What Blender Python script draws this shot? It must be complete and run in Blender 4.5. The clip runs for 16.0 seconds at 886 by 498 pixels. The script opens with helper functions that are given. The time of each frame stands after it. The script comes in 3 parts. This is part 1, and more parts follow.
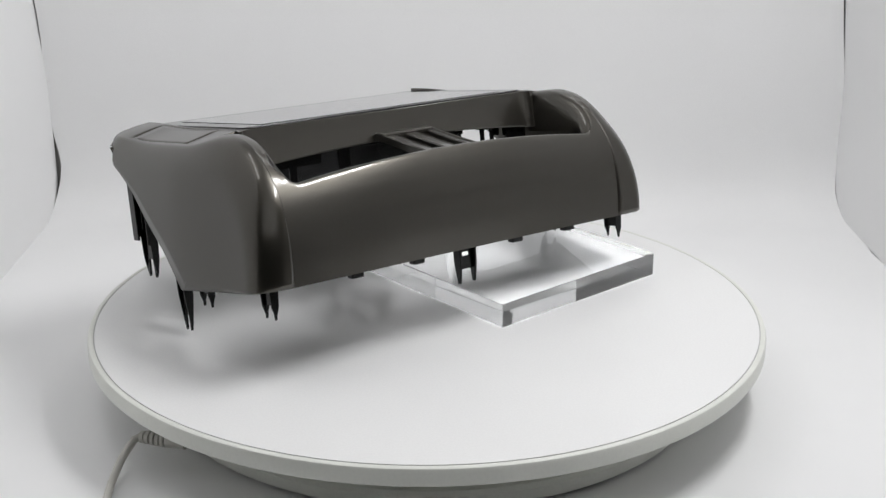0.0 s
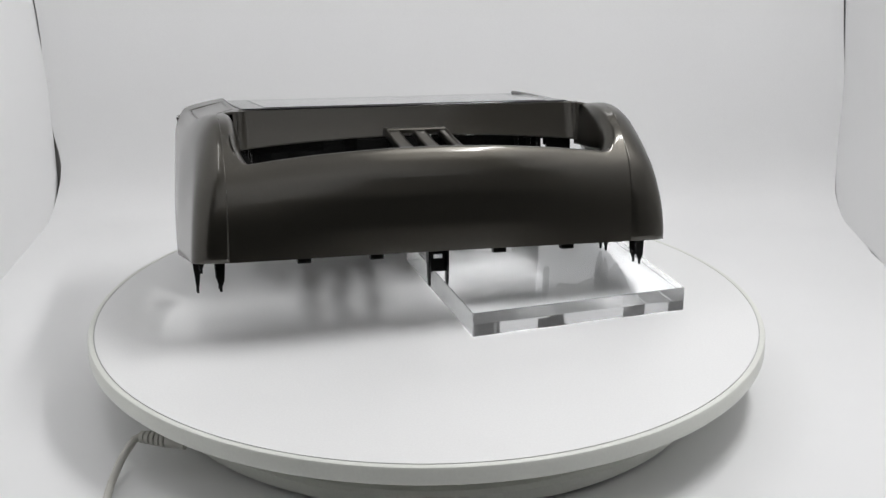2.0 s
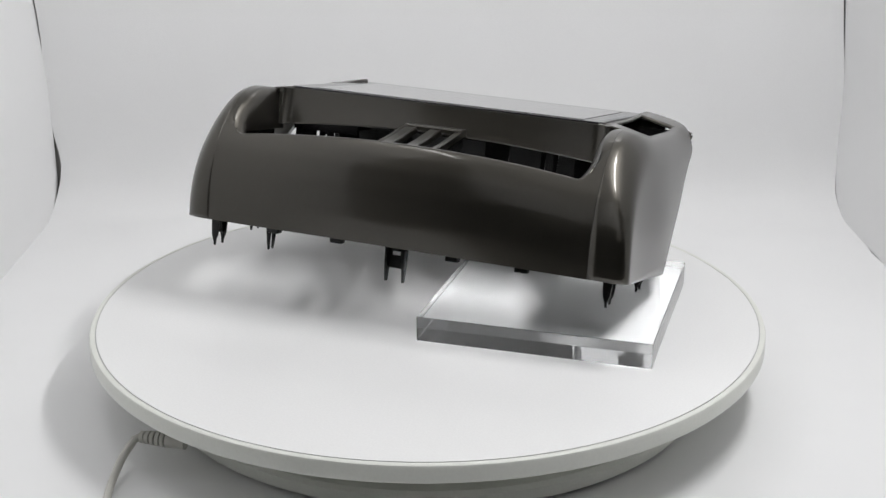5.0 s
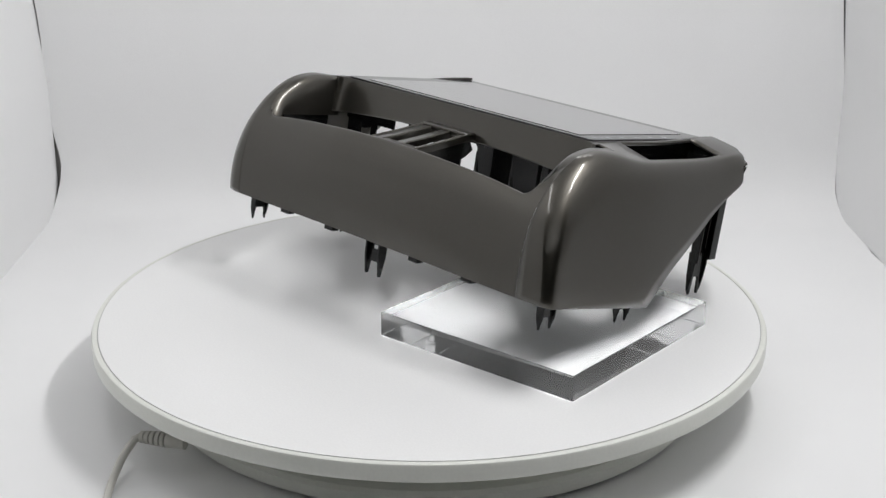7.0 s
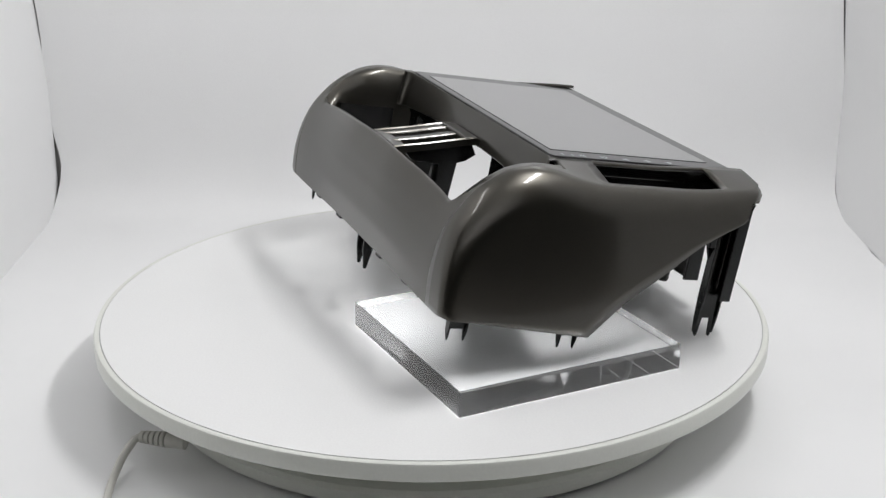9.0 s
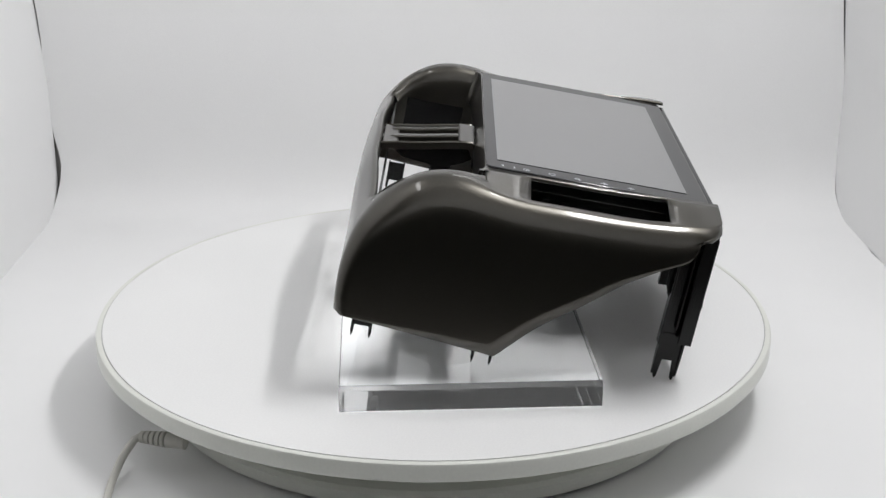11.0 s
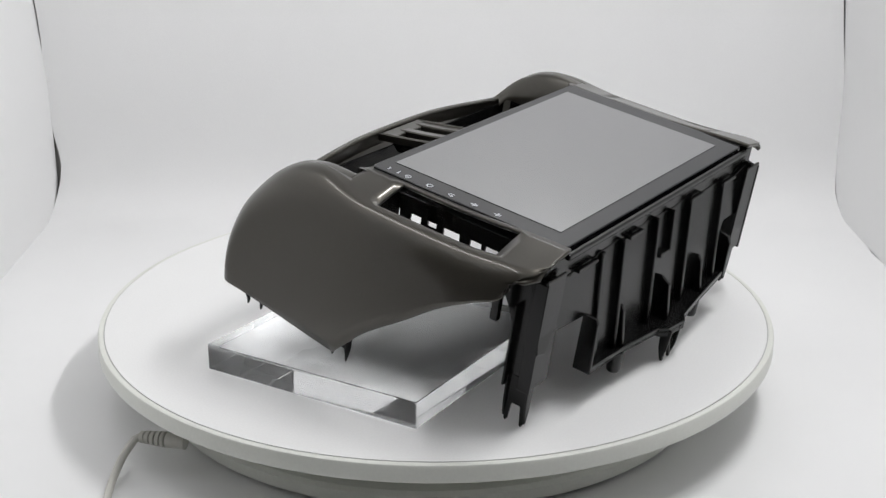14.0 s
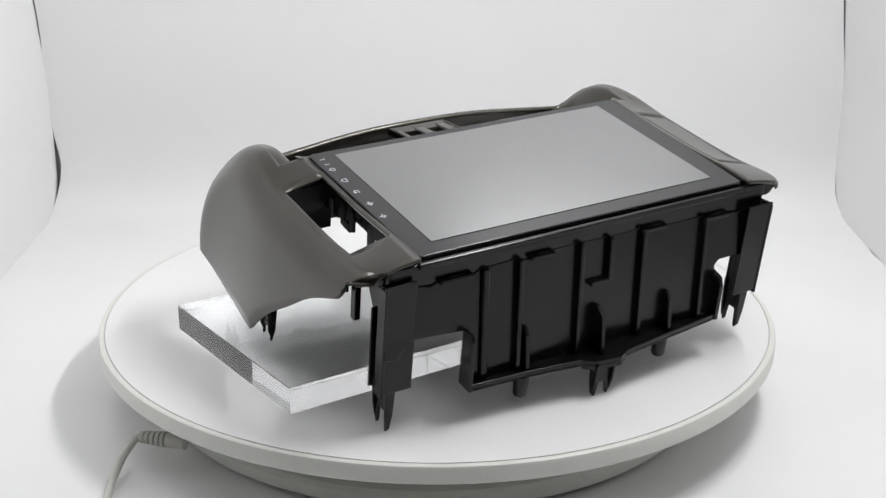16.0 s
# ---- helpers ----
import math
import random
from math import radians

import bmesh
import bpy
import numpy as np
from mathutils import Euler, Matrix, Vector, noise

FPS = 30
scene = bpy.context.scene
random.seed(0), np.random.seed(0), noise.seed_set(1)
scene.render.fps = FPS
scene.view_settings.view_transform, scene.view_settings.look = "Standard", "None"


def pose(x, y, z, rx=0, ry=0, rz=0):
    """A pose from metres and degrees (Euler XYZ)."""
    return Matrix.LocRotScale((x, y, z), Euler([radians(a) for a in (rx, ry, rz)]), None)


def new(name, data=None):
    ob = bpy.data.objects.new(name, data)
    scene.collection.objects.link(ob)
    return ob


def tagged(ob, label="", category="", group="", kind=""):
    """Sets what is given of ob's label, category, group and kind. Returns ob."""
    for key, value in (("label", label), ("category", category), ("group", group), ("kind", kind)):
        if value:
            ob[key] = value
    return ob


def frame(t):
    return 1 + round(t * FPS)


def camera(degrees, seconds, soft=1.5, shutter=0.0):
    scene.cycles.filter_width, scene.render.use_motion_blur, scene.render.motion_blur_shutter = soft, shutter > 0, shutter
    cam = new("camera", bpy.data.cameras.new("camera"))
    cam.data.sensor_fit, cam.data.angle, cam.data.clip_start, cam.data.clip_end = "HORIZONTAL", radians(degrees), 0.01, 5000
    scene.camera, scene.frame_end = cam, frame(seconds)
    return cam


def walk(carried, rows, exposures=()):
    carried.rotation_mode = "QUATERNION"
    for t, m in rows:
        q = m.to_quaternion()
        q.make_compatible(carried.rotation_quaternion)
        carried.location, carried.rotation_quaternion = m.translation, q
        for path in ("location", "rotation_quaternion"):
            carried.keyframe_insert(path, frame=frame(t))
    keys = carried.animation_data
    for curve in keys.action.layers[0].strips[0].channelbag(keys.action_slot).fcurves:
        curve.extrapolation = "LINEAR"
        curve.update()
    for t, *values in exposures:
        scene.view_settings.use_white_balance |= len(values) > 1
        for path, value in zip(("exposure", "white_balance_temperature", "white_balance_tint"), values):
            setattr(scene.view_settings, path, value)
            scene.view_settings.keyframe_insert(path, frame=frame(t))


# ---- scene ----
cam = camera(37.02, 16.0, soft=1.4)
VIEW = pose(0.0, -0.88, 0.357, 90 - 19.632, 0, -0.497)
walk(cam, [(0, VIEW), (16, VIEW)], exposures=[(0, 0.0), (9, 0.02), (12.5, 0.04), (14.5, 0.11), (16, 0.19)])


def spin(t):
    """Turn of the platter in degrees; it runs clockwise at an even pace."""
    return 22.346 - 11.6516 * t


# ---------------------------------------------------------------- world and light
world = bpy.data.worlds.new("dim_room")
scene.world = world
world.use_nodes = True
world.node_tree.nodes["Background"].inputs[0].default_value = (0.9, 0.95, 1.0, 1)
world.node_tree.nodes["Background"].inputs[1].default_value = 0.05


def area(name, m, sx, sy, power, colour):
    lamp = bpy.data.lights.new(name, "AREA")
    lamp.shape, lamp.size, lamp.size_y, lamp.energy, lamp.color = "RECTANGLE", sx, sy, power, colour
    ob = new(name, lamp)
    ob.matrix_world = m
    return ob


for strip_x, tilt, watts in ((-0.290, -22, 0.50), (0.318, 44, 3.30)):    # both lean towards the middle of the tent
    area("led_strip_lamp", pose(strip_x, -0.153, 0.76, 0, tilt, 0), 0.035, 0.38, watts, (0.99, 0.99, 1.0))
# unseen back strip, added so the screen picks up a bright reflection
area("led_strip_lamp", pose(0.20, 0.345, 0.60), 0.24, 0.04, 0.24, (0.99, 0.99, 1.0))


# ---------------------------------------------------------------- materials
def mat(name, colour, rough=0.5, metal=0.0, grain=0.0, grain_scale=300.0, bump=0.0, bump_scale=400.0,
        patch=0.0, patch_scale=12.0, rough_var=0.0, coat=0.0, spec=0.5):
    m = bpy.data.materials.new(name)
    m.use_nodes = True
    nt = m.node_tree
    b = nt.nodes["Principled BSDF"]
    b.inputs["Roughness"].default_value = rough
    b.inputs["Metallic"].default_value = metal
    b.inputs["Specular IOR Level"].default_value = spec
    b.inputs["Coat Weight"].default_value = coat
    b.inputs["Coat Roughness"].default_value = 0.10
    co = nt.nodes.new("ShaderNodeTexCoord")

    def tex(scale, detail):
        n = nt.nodes.new("ShaderNodeTexNoise")
        n.inputs["Scale"].default_value = scale
        n.inputs["Detail"].default_value = detail
        nt.links.new(co.outputs["Object"], n.inputs["Vector"])
        return n.outputs["Fac"]

    def ranged(sock, lo, hi):
        n = nt.nodes.new("ShaderNodeMapRange")
        n.inputs["From Min"].default_value, n.inputs["From Max"].default_value = 0.3, 0.7
        n.inputs["To Min"].default_value, n.inputs["To Max"].default_value = lo, hi
        nt.links.new(sock, n.inputs["Value"])
        return n.outputs["Result"]

    col = nt.nodes.new("ShaderNodeRGB")
    col.outputs[0].default_value = (*colour, 1)
    fine = ranged(tex(grain_scale, 4), 1 - grain, 1 + grain)
    broad = ranged(tex(patch_scale, 5), 1 - patch, 1 + patch)
    mul = nt.nodes.new("ShaderNodeMath")
    mul.operation = "MULTIPLY"
    nt.links.new(fine, mul.inputs[0])
    nt.links.new(broad, mul.inputs[1])
    vm = nt.nodes.new("ShaderNodeVectorMath")
    vm.operation = "SCALE"
    nt.links.new(col.outputs[0], vm.inputs[0])
    nt.links.new(mul.outputs[0], vm.inputs["Scale"])
    nt.links.new(vm.outputs[0], b.inputs["Base Color"])
    if rough_var:
        nt.links.new(ranged(tex(patch_scale * 2.3, 6), rough - rough_var, rough + rough_var), b.inputs["Roughness"])
    if bump:
        bp = nt.nodes.new("ShaderNodeBump")
        bp.inputs["Strength"].default_value = bump
        bp.inputs["Distance"].default_value = 0.001
        nt.links.new(tex(bump_scale, 3), bp.inputs["Height"])
        nt.links.new(bp.outputs[0], b.inputs["Normal"])
    return m


PAINT = mat("bronze_metallic_paint", (0.062, 0.0575, 0.0485), 0.35, 0.95, grain=0.10, grain_scale=2500, patch=0.02, patch_scale=9,
            coat=0.7)
PAINT.node_tree.nodes["Principled BSDF"].inputs["Coat Roughness"].default_value = 0.11
BLACK = mat("black_moulded_plastic", (0.005, 0.005, 0.005), 0.22, 0.0, grain=0.2, grain_scale=900, patch=0.15, patch_scale=30,
            bump=0.015, bump_scale=1400, rough_var=0.03, spec=0.35)
BEZEL = mat("black_bezel_glass", (0.012, 0.012, 0.014), 0.10, 0.0, grain=0.05, patch=0.05, rough_var=0.02)
SCREEN = mat("matt_display_film", (0.03, 0.03, 0.033), 0.20, 0.0, patch=0.06, patch_scale=25, coat=1.0)
SCREEN.node_tree.nodes["Principled BSDF"].inputs["IOR"].default_value = 2.0
SCREEN.node_tree.nodes["Principled BSDF"].inputs["Coat IOR"].default_value = 1.9
SCREEN.node_tree.nodes["Principled BSDF"].inputs["Coat Roughness"].default_value = 0.15
ICON = mat("white_icon_print", (0.6, 0.62, 0.65), 0.4)
WHITE = mat("white_turntable_plastic", (0.84, 0.84, 0.835), 0.42, 0.0, grain=0.02, grain_scale=700, patch=0.015, patch_scale=6,
            bump=0.01, bump_scale=1200, rough_var=0.05)
RIMW = mat("cream_white_rim_plastic", (0.76, 0.77, 0.72), 0.35, 0.0, grain=0.02, grain_scale=500, patch=0.02, patch_scale=8, rough_var=0.05)
GROOVE = mat("grey_groove", (0.50, 0.50, 0.49), 0.6, patch=0.1)
TENT = mat("white_tent_fabric", (0.87, 0.87, 0.87), 0.85, 0.0, grain=0.02, grain_scale=1500, patch=0.025, patch_scale=4,
           bump=0.05, bump_scale=900, spec=0.2)
SLIT = mat("grey_tent_frame", (0.42, 0.41, 0.39), 0.7, patch=0.1)
TABLE = mat("dark_table_laminate", (0.035, 0.032, 0.028), 0.6, patch=0.2, patch_scale=5)
ROOM = mat("dim_room_paint", (0.46, 0.43, 0.35), 0.8, patch=0.1, patch_scale=2)
CABLE = mat("grey_white_cable_vinyl", (0.55, 0.54, 0.50), 0.45, grain=0.03, patch=0.04, patch_scale=20)
ACRYL = bpy.data.materials.new("clear_acrylic")
ACRYL.use_nodes = True
_b = ACRYL.node_tree.nodes["Principled BSDF"]
_b.inputs["Transmission Weight"].default_value = 0.95
_b.inputs["IOR"].default_value = 1.49
_b.inputs["Base Color"].default_value = (0.97, 0.98, 0.985, 1)
_scuff = ACRYL.node_tree.nodes.new("ShaderNodeTexNoise")
_scuff.inputs["Scale"].default_value, _scuff.inputs["Detail"].default_value = 38, 8
_wear = ACRYL.node_tree.nodes.new("ShaderNodeMapRange")
_wear.inputs["From Min"].default_value, _wear.inputs["From Max"].default_value, _wear.inputs["To Max"].default_value = 0.60, 0.74, 0.18
ACRYL.node_tree.links.new(ACRYL.node_tree.nodes.new("ShaderNodeTexCoord").outputs["Object"], _scuff.inputs["Vector"])
ACRYL.node_tree.links.new(_scuff.outputs["Fac"], _wear.inputs["Value"])
ACRYL.node_tree.links.new(_wear.outputs["Result"], _b.inputs["Roughness"])


# ---------------------------------------------------------------- mesh helpers
def part(name, bm, material, parent=None, label="", smooth=40, thick=0.0, bevel=0.0):
    me = bpy.data.meshes.new(name)
    bmesh.ops.recalc_face_normals(bm, faces=bm.faces)
    bm.to_mesh(me)
    bm.free()
    me.materials.append(material)
    ob = new(name, me)
    if smooth:
        for f in me.polygons:
            f.use_smooth = True
        me.set_sharp_from_angle(angle=radians(smooth))
    if thick:
        s = ob.modifiers.new("wall", "SOLIDIFY")
        s.thickness, s.offset = thick, -1
    if bevel:
        v = ob.modifiers.new("round", "BEVEL")
        v.width, v.segments, v.limit_method, v.angle_limit = bevel, 2, "ANGLE", radians(35)
    if parent:
        ob.parent = parent
    if label:
        tagged(ob, label)
    return ob


def boxes(*specs, bm=None):
    """Boxes from (x0, x1, y0, y1, z0, z1)."""
    bm = bm or bmesh.new()
    for x0, x1, y0, y1, z0, z1 in specs:
        vs = [bm.verts.new((x, y, z)) for x in (x0, x1) for y in (y0, y1) for z in (z0, z1)]
        for q in ((0, 1, 3, 2), (4, 6, 7, 5), (0, 4, 5, 1), (2, 3, 7, 6), (0, 2, 6, 4), (1, 5, 7, 3)):
            bm.faces.new([vs[i] for i in q])
    return bm


def prism(outline, a, b, axis="z", bm=None):
    """A closed outline of 2D points, drawn out along an axis from a to b."""
    bm = bm or bmesh.new()
    place = {"z": lambda u, v, w: (u, v, w), "y": lambda u, v, w: (u, w, v), "x": lambda u, v, w: (w, u, v)}[axis]
    lo = [bm.verts.new(place(u, v, a)) for u, v in outline]
    hi = [bm.verts.new(place(u, v, b)) for u, v in outline]
    n = len(outline)
    bm.faces.new(lo[::-1])
    bm.faces.new(hi)
    for i in range(n):
        bm.faces.new((lo[i], lo[(i + 1) % n], hi[(i + 1) % n], hi[i]))
    return bm


def sheet(rows, skip=lambda i, j: False, bm=None):
    """A grid surface from rows of points."""
    bm = bm or bmesh.new()
    vs = [[bm.verts.new(q) for q in row] for row in rows]
    for i in range(len(vs) - 1):
        for j in range(len(vs[0]) - 1):
            if not skip(i, j):
                bm.faces.new((vs[i][j], vs[i][j + 1], vs[i + 1][j + 1], vs[i + 1][j]))
    return bm


def lathe(profile, n=128, bm=None):
    """Turns a profile of (radius, height) round the z axis."""
    rows = [[(r * math.cos(2 * math.pi * k / n), r * math.sin(2 * math.pi * k / n), z) for k in range(n)] for r, z in profile]
    bm = bm or bmesh.new()
    vs = [[bm.verts.new(q) for q in row] for row in rows]
    for i in range(len(vs) - 1):
        for k in range(n):
            bm.faces.new((vs[i][k], vs[i][(k + 1) % n], vs[i + 1][(k + 1) % n], vs[i + 1][k]))
    if profile[0][0] > 0.0005:
        bm.faces.new(vs[0])
    if profile[-1][0] > 0.0005:
        bm.faces.new(vs[-1])
    return bm


def tube(points, radius, bm=None, n=12):
    """A round cord along points."""
    bm = bm or bmesh.new()
    pts = [Vector(q) for q in points]
    rings = []
    for i, q in enumerate(pts):
        d = (pts[min(i + 1, len(pts) - 1)] - pts[max(i - 1, 0)]).normalized()
        u = d.cross(Vector((0.13, 0.2, 1))).normalized()
        v = d.cross(u)
        r = radius[i] if isinstance(radius, list) else radius
        rings.append([bm.verts.new(q + (u * math.cos(2 * math.pi * k / n) + v * math.sin(2 * math.pi * k / n)) * r) for k in range(n)])
    for a, b in zip(rings, rings[1:]):
        for k in range(n):
            bm.faces.new((a[k], a[(k + 1) % n], b[(k + 1) % n], b[k]))
    bm.faces.new(rings[0])
    bm.faces.new(rings[-1])
    return bm


def spline(knots, n):
    """Catmull-Rom through 2D or 3D knots, n points evenly by length."""
    k = [np.array(q, float) for q in knots]
    k = [2 * k[0] - k[1]] + k + [2 * k[-1] - k[-2]]
    fine = []
    for i in range(1, len(k) - 2):
        for s in np.linspace(0, 1, 24, endpoint=False):
            fine.append(0.5 * (2 * k[i] + (k[i + 1] - k[i - 1]) * s + (2 * k[i - 1] - 5 * k[i] + 4 * k[i + 1] - k[i + 2]) * s ** 2
                               + (3 * k[i] - k[i - 1] - 3 * k[i + 1] + k[i + 2]) * s ** 3))
    fine.append(k[-2])
    fine = np.array(fine)
    ln = np.concatenate([[0], np.cumsum(np.linalg.norm(np.diff(fine, axis=0), axis=1))])
    want = np.linspace(0, ln[-1], n)
    return np.stack([np.interp(want, ln, fine[:, c]) for c in range(fine.shape[1])], 1)


def rounded_rect(x0, x1, y0, y1, r, n=5):
    out = []
    for cx, cy, a0 in ((x1 - r, y1 - r, 0), (x0 + r, y1 - r, 90), (x0 + r, y0 + r, 180), (x1 - r, y0 + r, 270)):
        for k in range(n + 1):
            a = radians(a0 + 90 * k / n)
            out.append((cx + r * math.cos(a), cy + r * math.sin(a)))
    return out


def smoothstep(a, b, x):
    t = max(0.0, min(1.0, (x - a) / (b - a)))
    return t * t * (3 - 2 * t)


# ---------------------------------------------------------------- light tent and room
FLOOR = -0.056
XL, XR, YB, TOP = -0.3765, 0.4065, 0.40, 0.79


def flare(side, z):
    """How far the slack corner of the tent strays outwards above the table; the east one is drawn in."""
    return min(0.012, 0.07 * max(0.0, z - 0.075)) if side < 0 else -min(0.010, 0.08 * max(0.0, z - 0.06))


def sweep():
    """Back sheet of the tent, curving forward into the floor, with slack side edges."""
    prof = spline([(YB, TOP), (YB, 0.35), (YB, 0.12), (YB, 0.03), (YB - 0.002, -0.01), (YB - 0.012, -0.038), (YB - 0.035, FLOOR + 0.003), (YB - 0.08, FLOOR),
                   (0.0, FLOOR), (-0.36, FLOOR)], 110)
    rows = []
    for y, z in prof:
        gl = 0.0068 * math.exp(-((z + 0.010) / 0.027) ** 2) + 0.0024 * smoothstep(0.085, 0.13, z) - 0.001
        gr = 0.0021 * math.exp(-((z + 0.034) / 0.017) ** 2) + 0.0028 * smoothstep(0.05, 0.15, z) - 0.001
        if y < YB - 0.03:
            gl, gr = -0.001, 0.0024 * math.exp(-((y - 0.262) / 0.022) ** 2) - 0.001
        x0, x1 = XL - flare(-1, z) + gl, XR + flare(1, z) - gr
        rows.append([(x0 + (x1 - x0) * k / 40, y - 0.003 * math.sin(7 * k / 40 + z * 6) * smoothstep(-0.05, 0.1, z), z) for k in range(41)])
    return tagged(part("backdrop", sheet(rows), TENT, smooth=60), "white seamless photo backdrop sheet curving into the tent floor", "backdrop", kind="structure")


def tent_wall(name, x, out):
    rows = []
    for i in range(61):
        z = FLOOR - 0.001 + (TOP - FLOOR) * i / 60
        rows.append([(x + out * ((20 - k) / 20 * (0.002 + 0.003 * math.sin(z * 9 + k * 0.35)) + flare(out, z)), -0.36 + (YB + 0.36 + 0.001) * k / 20, z) for k in range(21)])
    return tagged(part(name, sheet(rows), TENT, smooth=60), "white fabric side wall of a photo light tent", "wall", kind="structure")


sweep()
tent_wall("wall_west", XL, -1)
tent_wall("wall_east", XR, 1)
tagged(part("wall_north", boxes((XL - 0.05, XR + 0.05, YB + 0.006, YB + 0.03, FLOOR - 0.02, TOP)), SLIT), "grey back panel behind the photo backdrop", "wall", kind="structure")
tagged(part("ceiling", boxes((XL - 0.03, XR + 0.03, -0.66, YB + 0.03, TOP, TOP + 0.01)), TENT), "white top of the photo light tent", "ceiling", kind="structure")
# unseen flap, added to throw white light back onto the fascia's front panel
tagged(part("wall_front_reflector", boxes((XL - 0.03, XR + 0.03, -0.67, -0.66, 0.345, TOP)), TENT), "unseen white reflector flap added at the front of the tent", "wall", kind="structure")
tagged(part("floor", boxes((-2.0, 2.0, -2.6, 1.4, FLOOR - 0.03, FLOOR - 0.006)), TABLE), "dark table surface under the tent", "floor", kind="structure")
for nm, bx in (("wall_south", (-2.0, 2.0, -2.62, -2.6, FLOOR, 1.6)), ("wall_room_east", (2.0, 2.02, -2.6, 1.4, FLOOR, 1.6)),
               ("wall_room_west", (-2.02, -2.0, -2.6, 1.4, FLOOR, 1.6)), ("wall_room_north", (-2.0, 2.0, 1.4, 1.42, FLOOR, 1.6)),
               ("ceiling_room", (-2.0, 2.0, -2.6, 1.4, 1.6, 1.62))):
    tagged(part(nm, boxes(bx), ROOM), "plain dim wall of the unlit room", "wall", kind="structure")

# ---------------------------------------------------------------- turntable
R = 0.2365
table = tagged(new("turntable_stand"), "low round white plastic turntable stand on the tent floor", "turntable")
table.location = (0, 0, FLOOR)
part("foot_ring", lathe([(0.176, 0.0), (0.188, 0.0015), (0.1915, 0.004), (0.1915, 0.0115), (0.189, 0.0140), (0.158, 0.016)]), RIMW, table)
part("housing", lathe([(0.140, 0.0155), (0.156, 0.0155), (0.158, 0.03), (0.164, 0.038), (0.10, 0.0385)]), RIMW, table)

PLATE = Matrix.Translation((-0.0036, 0.0, 0.0))
platter = tagged(new("turntable_platter"), "round white plastic turntable platter with a fine groove near its rim", "turntable")
part("top_plate", lathe([(0.0, -0.004), (0.0, 0.0)][1:] + [(0.2318, 0.0), (0.2318, -0.004)], 160), WHITE, platter, "matt white top plate")
part("groove", lathe([(0.2316, -0.0008), (0.2326, -0.0008), (0.2326, -0.003), (0.2316, -0.003)], 160), GROOVE, platter, "thin grey groove")
part("rim", lathe([(0.2326, -0.003), (0.2326, -0.0002), (0.2345, 0.0), (0.2358, -0.0006), (R, -0.0022), (R, -0.0105), (0.2352, -0.0118), (0.224, -0.0145),
                   (0.205, -0.0160), (0.12, -0.017)], 160), RIMW, platter, "glossy cream-white rim")


def power_cable():
    ob = tagged(new("power_cable"), "pale grey power cable with a ribbed plug in the turntable base", "cable")
    a, d = Vector((-0.155, -0.1372, -0.036)), Vector((-0.97, 0.24, 0.0)).normalized()
    part("plug", tube([a, a + d * 0.0125], 0.0050), CABLE, ob)
    for k in range(5):
        q = a + d * (0.0135 + k * 0.0036)
        part("strain_relief", tube([q, q + d * 0.0024], 0.0052 - 0.0003 * k), CABLE, ob)
    part("cord", tube([tuple(v) for v in spline([a + d * 0.011, a + d * 0.031, (-0.1887, -0.1335, -0.0375), (-0.1939, -0.1445, -0.0435), (-0.1968, -0.1603, -0.0500), (-0.1967, -0.1765, -0.0532),
                                                 (-0.1935, -0.201, -0.0533), (-0.186, -0.235, -0.0533), (-0.17, -0.30, -0.0533), (-0.17, -0.39, -0.0533)], 60)], 0.0025), CABLE, ob)
    return ob


power_cable()

# ---------------------------------------------------------------- acrylic block
BLOCK = pose(0.0784, 0.0426, 0.0, 0, 0, 18.37)


def acrylic_block():
    ob = tagged(new("acrylic_block"), "thick clear acrylic block lying flat on the platter", "acrylic block")
    h = 0.0791
    part("slab", prism([(-h, -h), (h, -h), (h, h), (-h, h)], 0.0004, 0.0176), ACRYL, ob, smooth=0, bevel=0.0004).visible_shadow = False
    return ob


block = acrylic_block()

# ---------------------------------------------------------------- car fascia with display (own space: glass plane z = 0, mm helpers)
UNIT = Matrix(((0.96783, -0.25101, -0.01737, -0.0160), (0.24985, 0.95064, 0.18401, 0.03214), (-0.02968, -0.18243, 0.98277, 0.13905), (0, 0, 0, 1)))
K = 0.001

CAP = [(-75.5, -93), (-76.5, -78), (-75.8, -61), (-71.9, -43), (-64.5, -29.5), (-54, -17), (-39, -6.2), (-23, -1.4), (-10, -0.2), (0, 0)]


CAP_Y, CAP_Z = np.array([q for q in spline(CAP, 240) if q[0] < -20]).T


def cap_y(z):
    """How far forward the end cap's outline stands at a height, up to its brow."""
    return float(np.interp(z, CAP_Z, CAP_Y))


def outer_x(y, z):
    return 152.5 + 10.5 * math.sin(min(1.0, max(0.0, -z / 105)) * math.pi / 2) + 4.5 * smoothstep(-60, 40, y)


def wing_z(y):
    """The wing's inner edge lifts towards its tip."""
    return 2.6 * smoothstep(70, 138, y)


